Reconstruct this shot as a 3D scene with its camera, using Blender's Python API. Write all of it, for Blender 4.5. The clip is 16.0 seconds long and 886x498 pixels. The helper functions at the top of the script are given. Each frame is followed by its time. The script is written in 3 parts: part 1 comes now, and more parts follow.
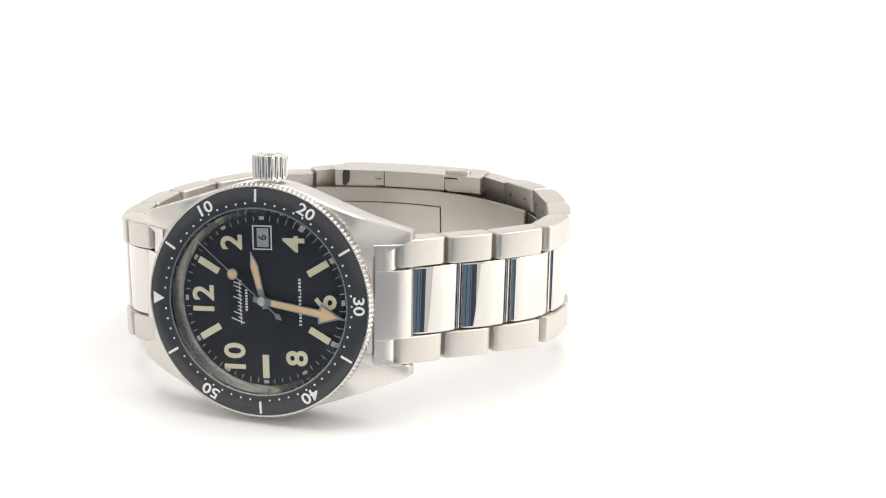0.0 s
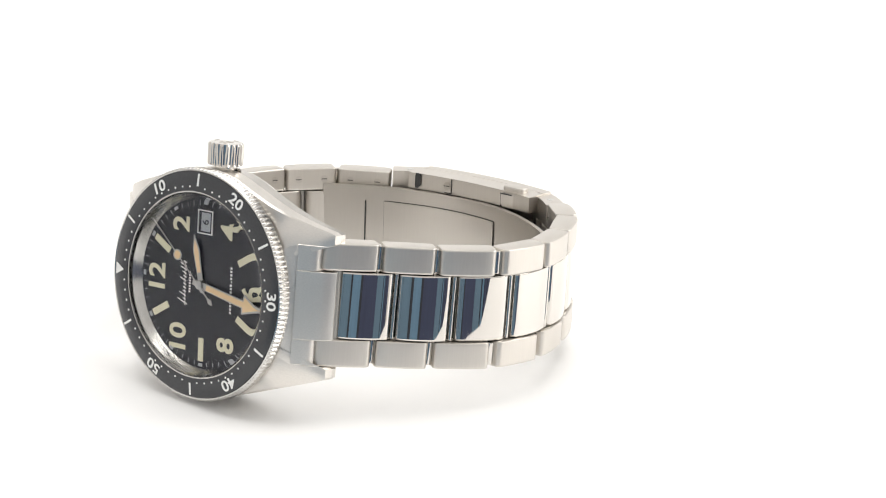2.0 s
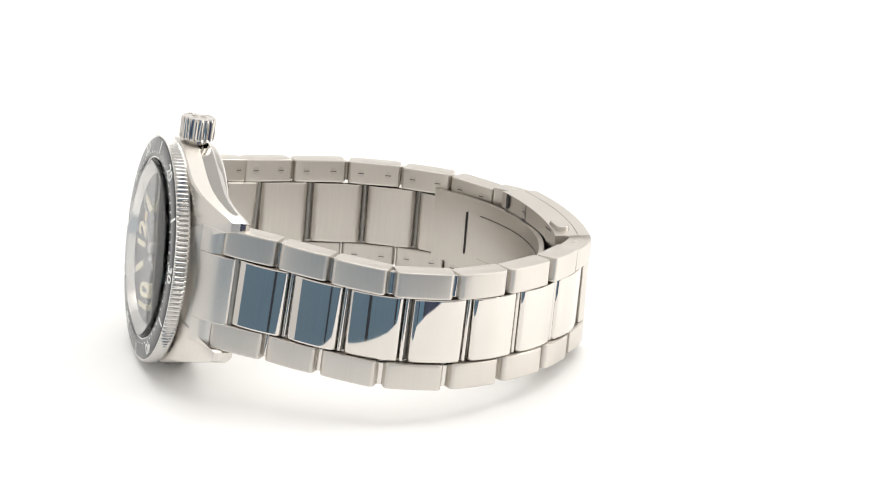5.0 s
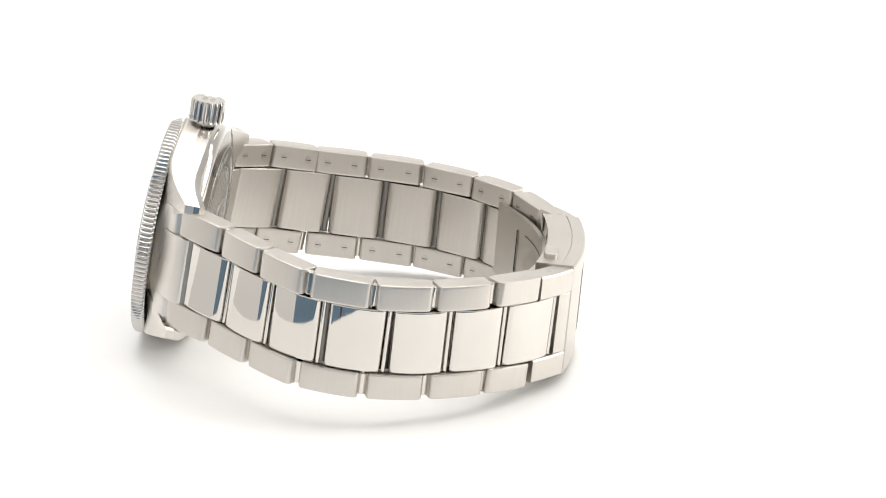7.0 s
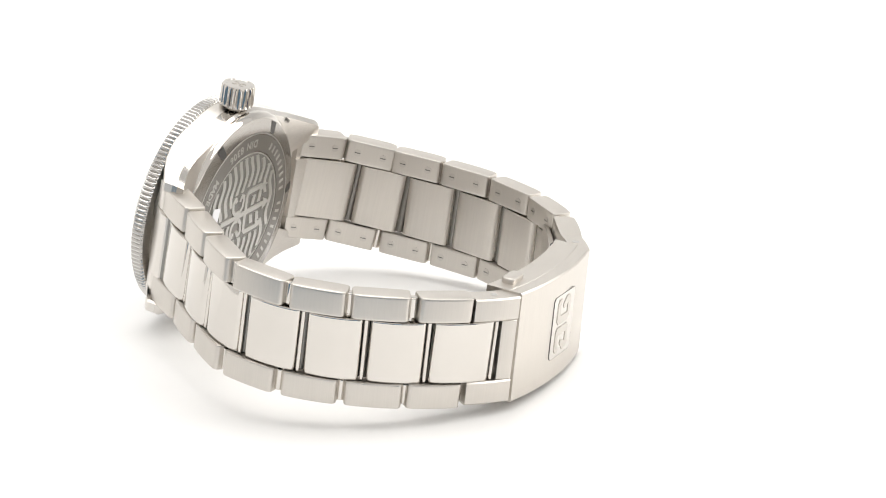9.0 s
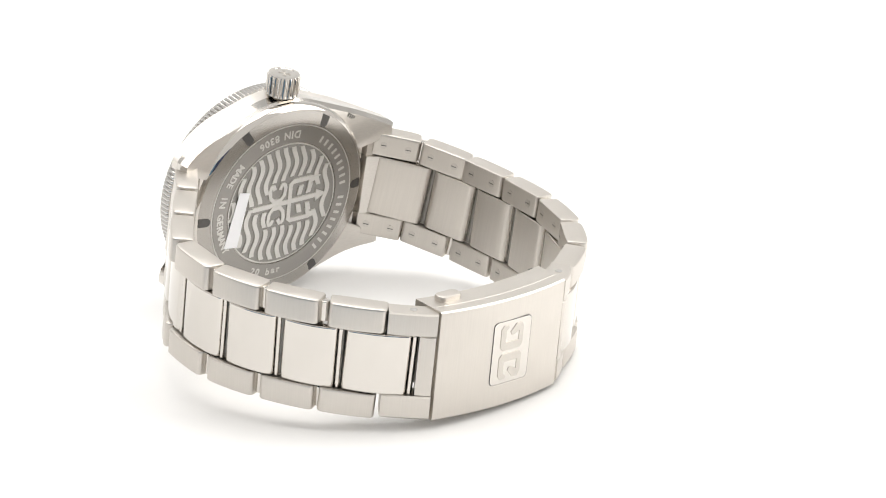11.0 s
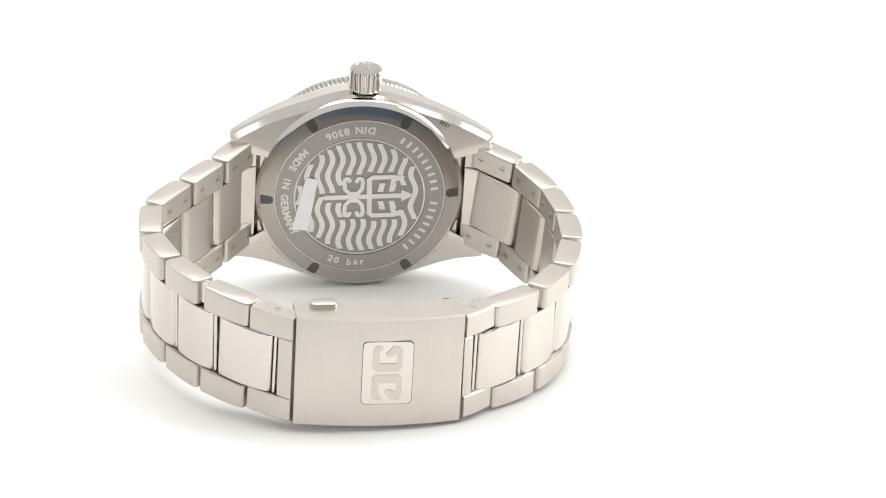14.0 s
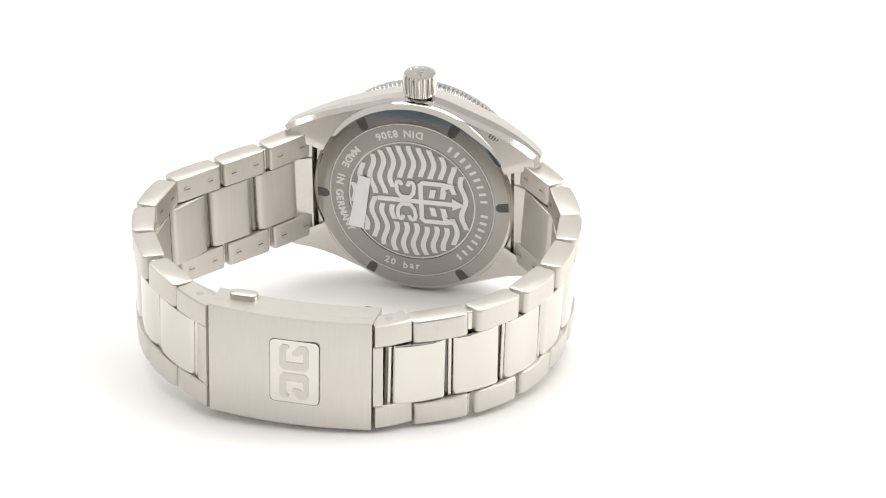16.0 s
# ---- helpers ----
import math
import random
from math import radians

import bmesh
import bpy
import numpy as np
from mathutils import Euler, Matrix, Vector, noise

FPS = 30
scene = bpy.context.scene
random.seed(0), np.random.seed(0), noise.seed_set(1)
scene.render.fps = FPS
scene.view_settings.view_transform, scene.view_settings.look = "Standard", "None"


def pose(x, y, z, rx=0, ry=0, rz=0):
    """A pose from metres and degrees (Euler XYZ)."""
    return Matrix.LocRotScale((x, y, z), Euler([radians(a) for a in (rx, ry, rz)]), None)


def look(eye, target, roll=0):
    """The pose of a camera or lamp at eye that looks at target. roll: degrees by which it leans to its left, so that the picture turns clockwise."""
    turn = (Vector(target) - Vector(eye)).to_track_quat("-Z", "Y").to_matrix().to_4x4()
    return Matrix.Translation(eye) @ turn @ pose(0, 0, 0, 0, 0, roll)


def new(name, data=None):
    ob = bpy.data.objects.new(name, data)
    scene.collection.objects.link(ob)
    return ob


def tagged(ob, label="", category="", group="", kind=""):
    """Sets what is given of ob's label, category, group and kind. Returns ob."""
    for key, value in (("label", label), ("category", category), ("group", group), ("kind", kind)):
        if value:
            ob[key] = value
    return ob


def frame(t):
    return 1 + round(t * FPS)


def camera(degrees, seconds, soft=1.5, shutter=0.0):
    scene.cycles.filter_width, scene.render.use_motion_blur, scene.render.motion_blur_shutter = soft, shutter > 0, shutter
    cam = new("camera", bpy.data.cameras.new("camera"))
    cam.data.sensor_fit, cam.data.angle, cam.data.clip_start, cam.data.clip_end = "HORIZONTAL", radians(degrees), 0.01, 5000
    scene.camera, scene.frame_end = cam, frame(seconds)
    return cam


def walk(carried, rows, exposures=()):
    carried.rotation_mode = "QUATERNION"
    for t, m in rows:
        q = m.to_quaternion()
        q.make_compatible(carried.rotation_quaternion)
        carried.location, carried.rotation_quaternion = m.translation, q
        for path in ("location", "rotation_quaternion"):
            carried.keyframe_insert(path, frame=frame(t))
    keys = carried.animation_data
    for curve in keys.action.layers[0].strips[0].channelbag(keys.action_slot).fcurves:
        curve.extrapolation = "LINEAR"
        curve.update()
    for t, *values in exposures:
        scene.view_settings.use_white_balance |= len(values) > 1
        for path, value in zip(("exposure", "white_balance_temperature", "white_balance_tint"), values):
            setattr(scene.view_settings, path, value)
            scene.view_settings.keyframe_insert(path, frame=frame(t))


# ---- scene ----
cam = camera(14.9, 16.0, soft=1.1)
EYE = (0.0, -0.54705, 0.21851)
CAM_POSE = Matrix.Translation(EYE) @ pose(0, 0, 0, 90 - 20.1725, 0, -1.6363) @ pose(0, 0, 0, 0, 0, 0.1222)
walk(cam, [(0.0, CAM_POSE), (16.0, CAM_POSE)])


def turn_angle(t):
    """Turntable angle in degrees at t seconds: an even turn."""
    return -20.7587 - 11.06486 * t


# ---- world and lights ----
world = bpy.data.worlds.new("studio")
scene.world = world
world.use_nodes = True
world.node_tree.nodes["Background"].inputs[0].default_value = (1.0, 0.98, 0.955, 1)
world.node_tree.nodes["Background"].inputs[1].default_value = 0.84


def softbox(name, eye, target, sx, sy, watts, color=(1, 1, 1)):
    data = bpy.data.lights.new(name, "AREA")
    data.shape, data.size, data.size_y, data.energy, data.color = "RECTANGLE", sx, sy, watts, color
    ob = new(name, data)
    ob.matrix_world = look(eye, target)
    return ob


softbox("softbox_overhead", (0.05, 0.15, 0.9), (0, 0, 0), 1.0, 0.8, 6.8, (1, 0.978, 0.95))
softbox("softbox_side", (0.42, 0.0, 0.26), (0.10, 0, 0.0), 0.35, 0.35, 1.35, (1, 0.985, 0.96))
scene.view_settings.exposure = 0.0


# ---- materials ----
def material(name, color, rough=0.5, metal=0.0, bump=0.0, scale=(1, 1, 1), noise_scale=400.0, var=0.0, rvar=0.0, distance=0.00004, coat=0.0):
    m = bpy.data.materials.new(name)
    m.use_nodes = True
    nt = m.node_tree
    b = nt.nodes["Principled BSDF"]
    b.inputs["Base Color"].default_value = (*color, 1)
    b.inputs["Roughness"].default_value = rough
    b.inputs["Metallic"].default_value = metal
    b.inputs["Coat Weight"].default_value = coat
    if bump or var or rvar:
        tc = nt.nodes.new("ShaderNodeTexCoord")
        mp = nt.nodes.new("ShaderNodeMapping")
        mp.inputs["Scale"].default_value = scale
        nz = nt.nodes.new("ShaderNodeTexNoise")
        nz.inputs["Scale"].default_value = noise_scale
        nz.inputs["Detail"].default_value = 4
        nt.links.new(tc.outputs["Object"], mp.inputs["Vector"])
        nt.links.new(mp.outputs["Vector"], nz.inputs["Vector"])
        if bump:
            bp = nt.nodes.new("ShaderNodeBump")
            bp.inputs["Strength"].default_value = bump
            bp.inputs["Distance"].default_value = distance
            nt.links.new(nz.outputs["Fac"], bp.inputs["Height"])
            nt.links.new(bp.outputs["Normal"], b.inputs["Normal"])
        if var:
            big = nt.nodes.new("ShaderNodeTexNoise")
            big.inputs["Scale"].default_value = 90.0
            nt.links.new(tc.outputs["Object"], big.inputs["Vector"])
            mx = nt.nodes.new("ShaderNodeMath")
            mx.operation = "MULTIPLY"
            nt.links.new(nz.outputs["Fac"], mx.inputs[0])
            nt.links.new(big.outputs["Fac"], mx.inputs[1])
            ramp = nt.nodes.new("ShaderNodeMapRange")
            ramp.inputs["From Min"].default_value, ramp.inputs["From Max"].default_value = 0.1, 0.4
            ramp.inputs["To Min"].default_value, ramp.inputs["To Max"].default_value = 1 - var, 1 + var
            nt.links.new(mx.outputs[0], ramp.inputs["Value"])
            mul = nt.nodes.new("ShaderNodeVectorMath")
            mul.operation = "SCALE"
            mul.inputs[0].default_value = color
            nt.links.new(ramp.outputs["Result"], mul.inputs["Scale"])
            nt.links.new(mul.outputs["Vector"], b.inputs["Base Color"])
        if rvar:
            rr = nt.nodes.new("ShaderNodeMapRange")
            rr.inputs["To Min"].default_value, rr.inputs["To Max"].default_value = max(rough - rvar, 0.02), rough + rvar
            nt.links.new(nz.outputs["Fac"], rr.inputs["Value"])
            nt.links.new(rr.outputs["Result"], b.inputs["Roughness"])
    return m


BRUSHED = material("brushed_steel", (0.63, 0.595, 0.55), 0.37, 1.0, 0.14, (1, 1, 0.03), 5000, 0.035, 0.06)
BRUSHED_CASE = material("brushed_case_steel", (0.73, 0.695, 0.65), 0.35, 1.0, 0.25, (0.03, 1, 1), 5000, 0.05, 0.08)
POLISHED = material("polished_steel", (0.66, 0.63, 0.59), 0.035, 1.0, 0.0, noise_scale=60, var=0.02)
SATIN = material("satin_steel", (0.58, 0.548, 0.505), 0.3, 1.0, 0.03, (1, 1, 0.05), 4000, 0.02, 0.03)
FLANK = material("polished_flank_steel", (0.62, 0.592, 0.555), 0.13, 1.0, 0.0, noise_scale=300, var=0.03, rvar=0.03)
BRIGHT = material("bright_relief_steel", (0.67, 0.655, 0.63), 0.38, 1.0, 0.1, noise_scale=3000, var=0.03)
RING_STEEL = material("matt_ring_steel", (0.34, 0.325, 0.305), 0.36, 1.0, 0.015, noise_scale=2500, var=0.02)
BEZEL_STEEL = material("bezel_steel", (0.62, 0.605, 0.58), 0.2, 1.0, 0.0, noise_scale=500, var=0.04)
BACK_STEEL = material("caseback_steel", (0.42, 0.398, 0.37), 0.22, 1.0, 0.004, noise_scale=2500, var=0.02, rvar=0.02)
DARK_STEEL = material("sandblasted_steel", (0.33, 0.32, 0.30), 0.5, 1.0, 0.3, (1, 1, 1), 6000, 0.06)
NOTCH = material("dark_notch_steel", (0.13, 0.125, 0.12), 0.45, 1.0, noise_scale=2000, var=0.05)
# near-black that stands for the shade inside recesses, openings and gaps
GAP_SHADE = material("recess_shade", (0.06, 0.06, 0.06), 0.5, 0.6)
DIAL = material("black_galvanic_dial", (0.03, 0.031, 0.038), 0.3, 0.0, 0.0, (1, 1, 1), 8000, 0.06)
DIAL.node_tree.nodes["Principled BSDF"].inputs["Specular IOR Level"].default_value = 0.2
CERAMIC = material("black_ceramic", (0.043, 0.044, 0.048), 0.22, 0.0, 0.05, (1, 1, 1), 3000, 0.1)
PRINT = material("white_print", (0.80, 0.80, 0.78), 0.5)
GREYPRINT = material("grey_print", (0.42, 0.43, 0.45), 0.5)
LUME = material("cream_lume", (0.72, 0.68, 0.50), 0.6, 0, 0.1, noise_scale=3000, var=0.05)
LUME_HAND = material("orange_lume", (0.80, 0.58, 0.33), 0.6, 0, 0.1, noise_scale=3000, var=0.05)
HAND = material("grey_hand_steel", (0.44, 0.43, 0.42), 0.3, 1.0, rvar=0.05)
STICKER = material("white_film_sticker", (0.85, 0.85, 0.87), 0.35, 0, 0.1, noise_scale=300, var=0.03)
FLOOR = material("white_table", (0.87, 0.868, 0.862), 0.45, 0, 0.03, noise_scale=60, var=0.01)
WINDOW = material("date_disc", (0.36, 0.375, 0.40), 0.5)
ROOM_PALE = material("pale_blue_panel", (0.17, 0.31, 0.46), 0.7, 0, 0.1, noise_scale=20, var=0.1)
ROOM_NAVY = material("navy_panel", (0.055, 0.07, 0.14), 0.6, 0, 0.1, noise_scale=20, var=0.1)
ROOM_BLUE = material("blue_grey_wall", (0.16, 0.265, 0.37), 0.7, 0, 0.1, noise_scale=20, var=0.1)
ROOM_DARK = material("dark_panel", (0.03, 0.035, 0.05), 0.5, 0, 0.1, noise_scale=20, var=0.1)


def turned(m, amount):
    """Gives a steel the sheen of a lathe-turned face: grooves that run round the y axis."""
    nt = m.node_tree
    tangent = nt.nodes.new("ShaderNodeTangent")
    tangent.direction_type, tangent.axis = "RADIAL", "Y"
    b = nt.nodes["Principled BSDF"]
    b.inputs["Anisotropic"].default_value = amount
    nt.links.new(tangent.outputs["Tangent"], b.inputs["Tangent"])


turned(BACK_STEEL, 0.75)
turned(RING_STEEL, 0.6)


def crystal_material():
    m = bpy.data.materials.new("sapphire_crystal")
    m.use_nodes = True
    nt = m.node_tree
    nt.nodes.remove(nt.nodes["Principled BSDF"])
    out = nt.nodes["Material Output"]
    tr, gl = nt.nodes.new("ShaderNodeBsdfRefraction"), nt.nodes.new("ShaderNodeBsdfGlossy")
    tr.inputs["IOR"].default_value, tr.inputs["Roughness"].default_value = 1.18, 0.0
    gl.inputs["Roughness"].default_value = 0.01
    fr, mx = nt.nodes.new("ShaderNodeFresnel"), nt.nodes.new("ShaderNodeMixShader")
    fr.inputs["IOR"].default_value = 1.18
    nt.links.new(fr.outputs[0], mx.inputs[0])
    nt.links.new(tr.outputs[0], mx.inputs[1])
    nt.links.new(gl.outputs[0], mx.inputs[2])
    nt.links.new(mx.outputs[0], out.inputs["Surface"])
    return m


CRYSTAL = crystal_material()

# ---- mesh tools, in millimetres ----
MM = 0.001


def part(name, bm, mat, parent, label="", m=None, smooth=35):
    """Links a bmesh in millimetres as one mesh object under parent."""
    bmesh.ops.recalc_face_normals(bm, faces=bm.faces)
    me = bpy.data.meshes.new(name)
    for v in bm.verts:
        v.co *= MM
    bm.to_mesh(me)
    bm.free()
    return part_from(name, me, mat, parent, label, m, smooth)


def part_from(name, me, mat, parent, label="", m=None, smooth=35):
    if mat and not me.materials:
        me.materials.append(mat)
    if smooth:
        me.shade_smooth()
        me.set_sharp_from_angle(angle=radians(smooth))
    ob = new(name, me)
    ob.parent = parent
    if m is not None:
        ob.matrix_basis = m
    if label:
        ob["label"] = label
    return ob


def mm_matrix(m):
    """The same pose with its place turned from millimetres to metres."""
    m = m.copy()
    m.translation = m.translation * MM
    return m


def lathe(bm, profile, n=128, closed=False, ripple=None):
    """Turns (r, y) points round the y axis. ripple(i, k): change of r at segment i, profile point k."""
    rings = []
    for i in range(n):
        a = 2 * math.pi * i / n
        ring = []
        for k, (r, y) in enumerate(profile):
            rr = r + (ripple(i, k) if ripple else 0)
            ring.append(bm.verts.new((rr * math.cos(a), y, rr * math.sin(a))))
        rings.append(ring)
    m = len(profile)
    for i in range(n):
        a, b = rings[i], rings[(i + 1) % n]
        for k in range(m if closed else m - 1):
            bm.faces.new((a[k], a[(k + 1) % m], b[(k + 1) % m], b[k]))
    return rings


def prism(bm, poly, w0, w1, bev=0.2, axes=(0, 1, 2)):
    """Extrudes the polygon (u, n) from w0 to w1 with bevelled rims."""
    cu, cn = sum(p[0] for p in poly) / len(poly), sum(p[1] for p in poly) / len(poly)
    su = max(p[0] for p in poly) - min(p[0] for p in poly)
    sn = max(p[1] for p in poly) - min(p[1] for p in poly)
    loops = []
    for w, inset in ((w0, bev), (w0 + bev * 0.3, bev * 0.3), (w0 + bev, 0), (w0 + bev * 1.5, 0), (w1 - bev * 1.5, 0), (w1 - bev, 0), (w1 - bev * 0.3, bev * 0.3), (w1, bev)):
        fu, fn = 1 - 2 * inset / su, 1 - 2 * inset / sn
        loop = []
        for u, n in poly:
            co = [0, 0, 0]
            co[axes[0]], co[axes[1]], co[axes[2]] = cu + (u - cu) * fu, cn + (n - cn) * fn, w
            loop.append(bm.verts.new(co))
        loops.append(loop)
    k = len(poly)
    for a, b in zip(loops, loops[1:]):
        for i in range(k):
            bm.faces.new((a[i], a[(i + 1) % k], b[(i + 1) % k], b[i]))
    bm.faces.new(loops[0])
    bm.faces.new(loops[-1])


def rounded(u0, u1, n0, n1, r_out, r_in, arch=0.0, seg=4, arch_in=None):
    """A link's profile: rounded corners, outer and inner face gently arched."""
    pts = []
    um, half = (u0 + u1) / 2, (u1 - u0) / 2
    arch_in = arch if arch_in is None else arch_in

    def lift(u, side):
        return (arch if side > 0 else arch_in) * (1 - ((u - um) / half) ** 2)
    for cx, cy, r, a0, side in ((u1 - r_out, n1 - r_out, r_out, 0, 1), (u0 + r_out, n1 - r_out, r_out, 90, 1), (u0 + r_in, n0 + r_in, r_in, 180, -1), (u1 - r_in, n0 + r_in, r_in, 270, -1)):
        for i in range(seg + 1):
            a = radians(a0 + 90 * i / seg)
            u, n = cx + r * math.cos(a), cy + r * math.sin(a)
            pts.append((u, n + lift(u, side)))
        if a0 in (0, 180):
            s = 1 if a0 == 0 else -1
            ua, ub = (u1 - r_out, u0 + r_out) if a0 == 0 else (u0 + r_in, u1 - r_in)
            for i in range(1, 6):
                u = ua + (ub - ua) * i / 6
                pts.append((u, (n1 if s > 0 else n0) + lift(u, s)))
    return pts


def box(bm, x0, x1, y0, y1, z0, z1):
    v = [bm.verts.new((x, y, z)) for x in (x0, x1) for y in (y0, y1) for z in (z0, z1)]
    for f in ((0, 1, 3, 2), (4, 6, 7, 5), (0, 4, 5, 1), (2, 3, 7, 6), (0, 2, 6, 4), (1, 5, 7, 3)):
        bm.faces.new([v[i] for i in f])
    return v


def slab(bm, pts, frame3, depth, lift=0.0):
    """A flat polygon pts (u, v) set on the plane frame3 = (origin, u axis, v axis, out axis), depth thick."""
    o, ua, va, na = frame3
    top = [bm.verts.new(o + ua * u + va * v + na * (lift + depth)) for u, v in pts]
    low = [bm.verts.new(o + ua * u + va * v + na * lift) for u, v in pts]
    k = len(pts)
    bm.faces.new(top)
    for i in range(k):
        bm.faces.new((top[i], top[(i + 1) % k], low[(i + 1) % k], low[i]))


def letters(bm, text, size, frame3, depth=0.08, bold=0.0, lift=0.0, width=1.0):
    """Text in the built-in font, centred on the plane frame3."""
    cu = bpy.data.curves.new("text", "FONT")
    cu.body, cu.size, cu.offset, cu.resolution_u = text, size, bold, 3
    cu.align_x, cu.align_y = "CENTER", "CENTER"
    ob = new("text", cu)
    dg = bpy.context.evaluated_depsgraph_get()
    me = bpy.data.meshes.new_from_object(ob.evaluated_get(dg))
    bpy.data.objects.remove(ob)
    o, ua, va, na = frame3
    vs = [v.co.copy() for v in me.vertices]
    if not vs:
        return
    cx = (min(v.x for v in vs) + max(v.x for v in vs)) / 2
    cy = (min(v.y for v in vs) + max(v.y for v in vs)) / 2
    edges = {}
    for p in me.polygons:
        for e in p.edge_keys:
            edges[e] = edges.get(e, 0) + 1
    top = [bm.verts.new(o + ua * (v.x - cx) * width + va * (v.y - cy) + na * (lift + depth)) for v in vs]
    low = {}
    for p in me.polygons:
        try:
            bm.faces.new([top[i] for i in p.vertices])
        except ValueError:
            pass
    for (a, b), c in edges.items():
        if c == 1:
            for i in (a, b):
                if i not in low:
                    low[i] = bm.verts.new(top[i].co - na * depth)
            try:
                bm.faces.new((top[a], top[b], low[b], low[a]))
            except ValueError:
                pass


X, Y, Z = Vector((1, 0, 0)), Vector((0, 1, 0)), Vector((0, 0, 1))

# ---- the studio ----
def sweep():
    """White table, round at the front, that bends up into a white backdrop, one sheet."""
    bm = bmesh.new()
    r, drop = TABLE_R, -0.24
    prof = [(0, 0), (60, 0), (140, 0), (240, 0), (420, 0)] + [(420 + 500 * math.sin(a), 500 * (1 - math.cos(a))) for a in [i * math.pi / 40 for i in range(1, 21)]] + [(920, 2200)]
    rows = [[bm.verts.new((x, y, z + drop)) for x in (-1600, -400, -r, r, 400, 1600)] for y, z in prof]
    for a, b in zip(rows, rows[1:]):
        for i in range(5):
            bm.faces.new((a[i], a[i + 1], b[i + 1], b[i]))
    n = 72
    end = math.acos(-62.0 / r)
    rims = []
    for grow, z in ((0, 0), (0.6, -0.25), (0.85, -0.85), (0.85, -60)):
        rim = [(-(r + grow) * math.cos(end * k / n), -(r + grow) * math.sin(end * k / n)) for k in range(n + 1)]
        rim += [(130, -97 - grow), (420, -215 - grow), (1600, -330 - grow)]
        rims.append([bm.verts.new((x, y, z + drop)) for x, y in rim])
    bm.faces.new(rims[0] + rows[0][:1:-1])
    for a, b in zip(rims, rims[1:]):
        for k in range(len(a) - 1):
            bm.faces.new((a[k], a[k + 1], b[k + 1], b[k]))
    bmesh.ops.remove_doubles(bm, verts=bm.verts, dist=0.001)
    ob = part("ground", bm, FLOOR, None)
    return tagged(ob, "seamless white studio table sweep with a rounded front", "table", kind="structure")


TABLE_R = 94.0
sweep()


def room():
    """The open front of the tent: a wall of blue and dark panels behind the camera."""
    bm = bmesh.new()
    box(bm, -4500, 1950, -2290, -2240, -2200, 260)
    wall = part("wall_behind", bm, ROOM_BLUE, None, smooth=0)
    tagged(wall, "blue-grey studio wall behind the camera", "wall", kind="structure")
    for x0, x1, mat in ((-1150, -1020, ROOM_DARK), (180, 300, ROOM_DARK), (300, 640, ROOM_PALE), (640, 740, ROOM_DARK), (740, 1500, ROOM_NAVY)):
        bm = bmesh.new()
        box(bm, x0, x1, -2238, -2215, -2200, 260)
        part("wall_panel", bm, mat, wall, smooth=0)
    # unseen dark section, added so that the polished links mirror a dark stripe
    bm = bmesh.new()
    box(bm, 1960, 2900, -2290, -2240, -2200, 260)
    side = part("side_panel", bm, ROOM_DARK, None, smooth=0)
    tagged(side, "unseen dark panel section added for stripes mirrored in the links", "wall", kind="structure")
    for x0, x1, mat in ((2040, 2160, ROOM_PALE), (2240, 2420, ROOM_NAVY), (2500, 2850, ROOM_NAVY)):
        bm = bmesh.new()
        box(bm, x0, x1, -2238, -2215, -2200, 260)
        part("wall_panel", bm, mat, side, smooth=0)


room()

# ---- the watch ----
watch = new("wristwatch")
watch.empty_display_size = 0.01
tagged(watch, "steel diver's wristwatch, black dial, steel bracelet, lying on its side", "wristwatch")
CASE = Matrix.Translation((-3.28, -34.65, 20.0)) @ pose(0, 0, 0, -9.51, 0, 0) @ pose(0, 0, 0, 0, -2.4, 0)
BEZEL_M = CASE @ pose(0, 0, 0, 0, -2.0, 0)
CASE_M = mm_matrix(CASE)
DIAL_M = mm_matrix(CASE @ Matrix.Translation((0.35, 0, 0)) @ pose(0, 0, 0, 0, -2.4, 0))


def case_outline(z_in=10.1, x_in=18.6, tip=23.45, tip_z=12.3, r=19.25, n=26):
    """The case seen from the dial side: a round body with tangent lugs, clockwise quarter by quarter."""
    d, ang = math.hypot(tip, tip_z), math.atan2(tip_z, tip)
    a_t = ang + math.acos(r / d)
    q = [(x_in, z_in * 0.5), (x_in, z_in), (tip - 2.2, z_in), (tip - 0.4, z_in), (tip, z_in + 0.35), (tip, tip_z - 0.4), (tip - 0.5, tip_z)]
    tx, tz = r * math.cos(a_t), r * math.sin(a_t)
    q += [(tip - 0.5 + (tx - tip + 0.5) * i / 7, tip_z + (tz - tip_z) * i / 7) for i in range(1, 7)]
    q += [(r * math.cos(a_t + (math.pi / 2 - a_t) * i / n), r * math.sin(a_t + (math.pi / 2 - a_t) * i / n)) for i in range(n)]
    full = q + [(0, r)] + [(-x, z) for x, z in reversed(q)]
    full += [(-x, -z) for x, z in q] + [(0, -r)] + [(x, -z) for x, z in reversed(q)]
    return full


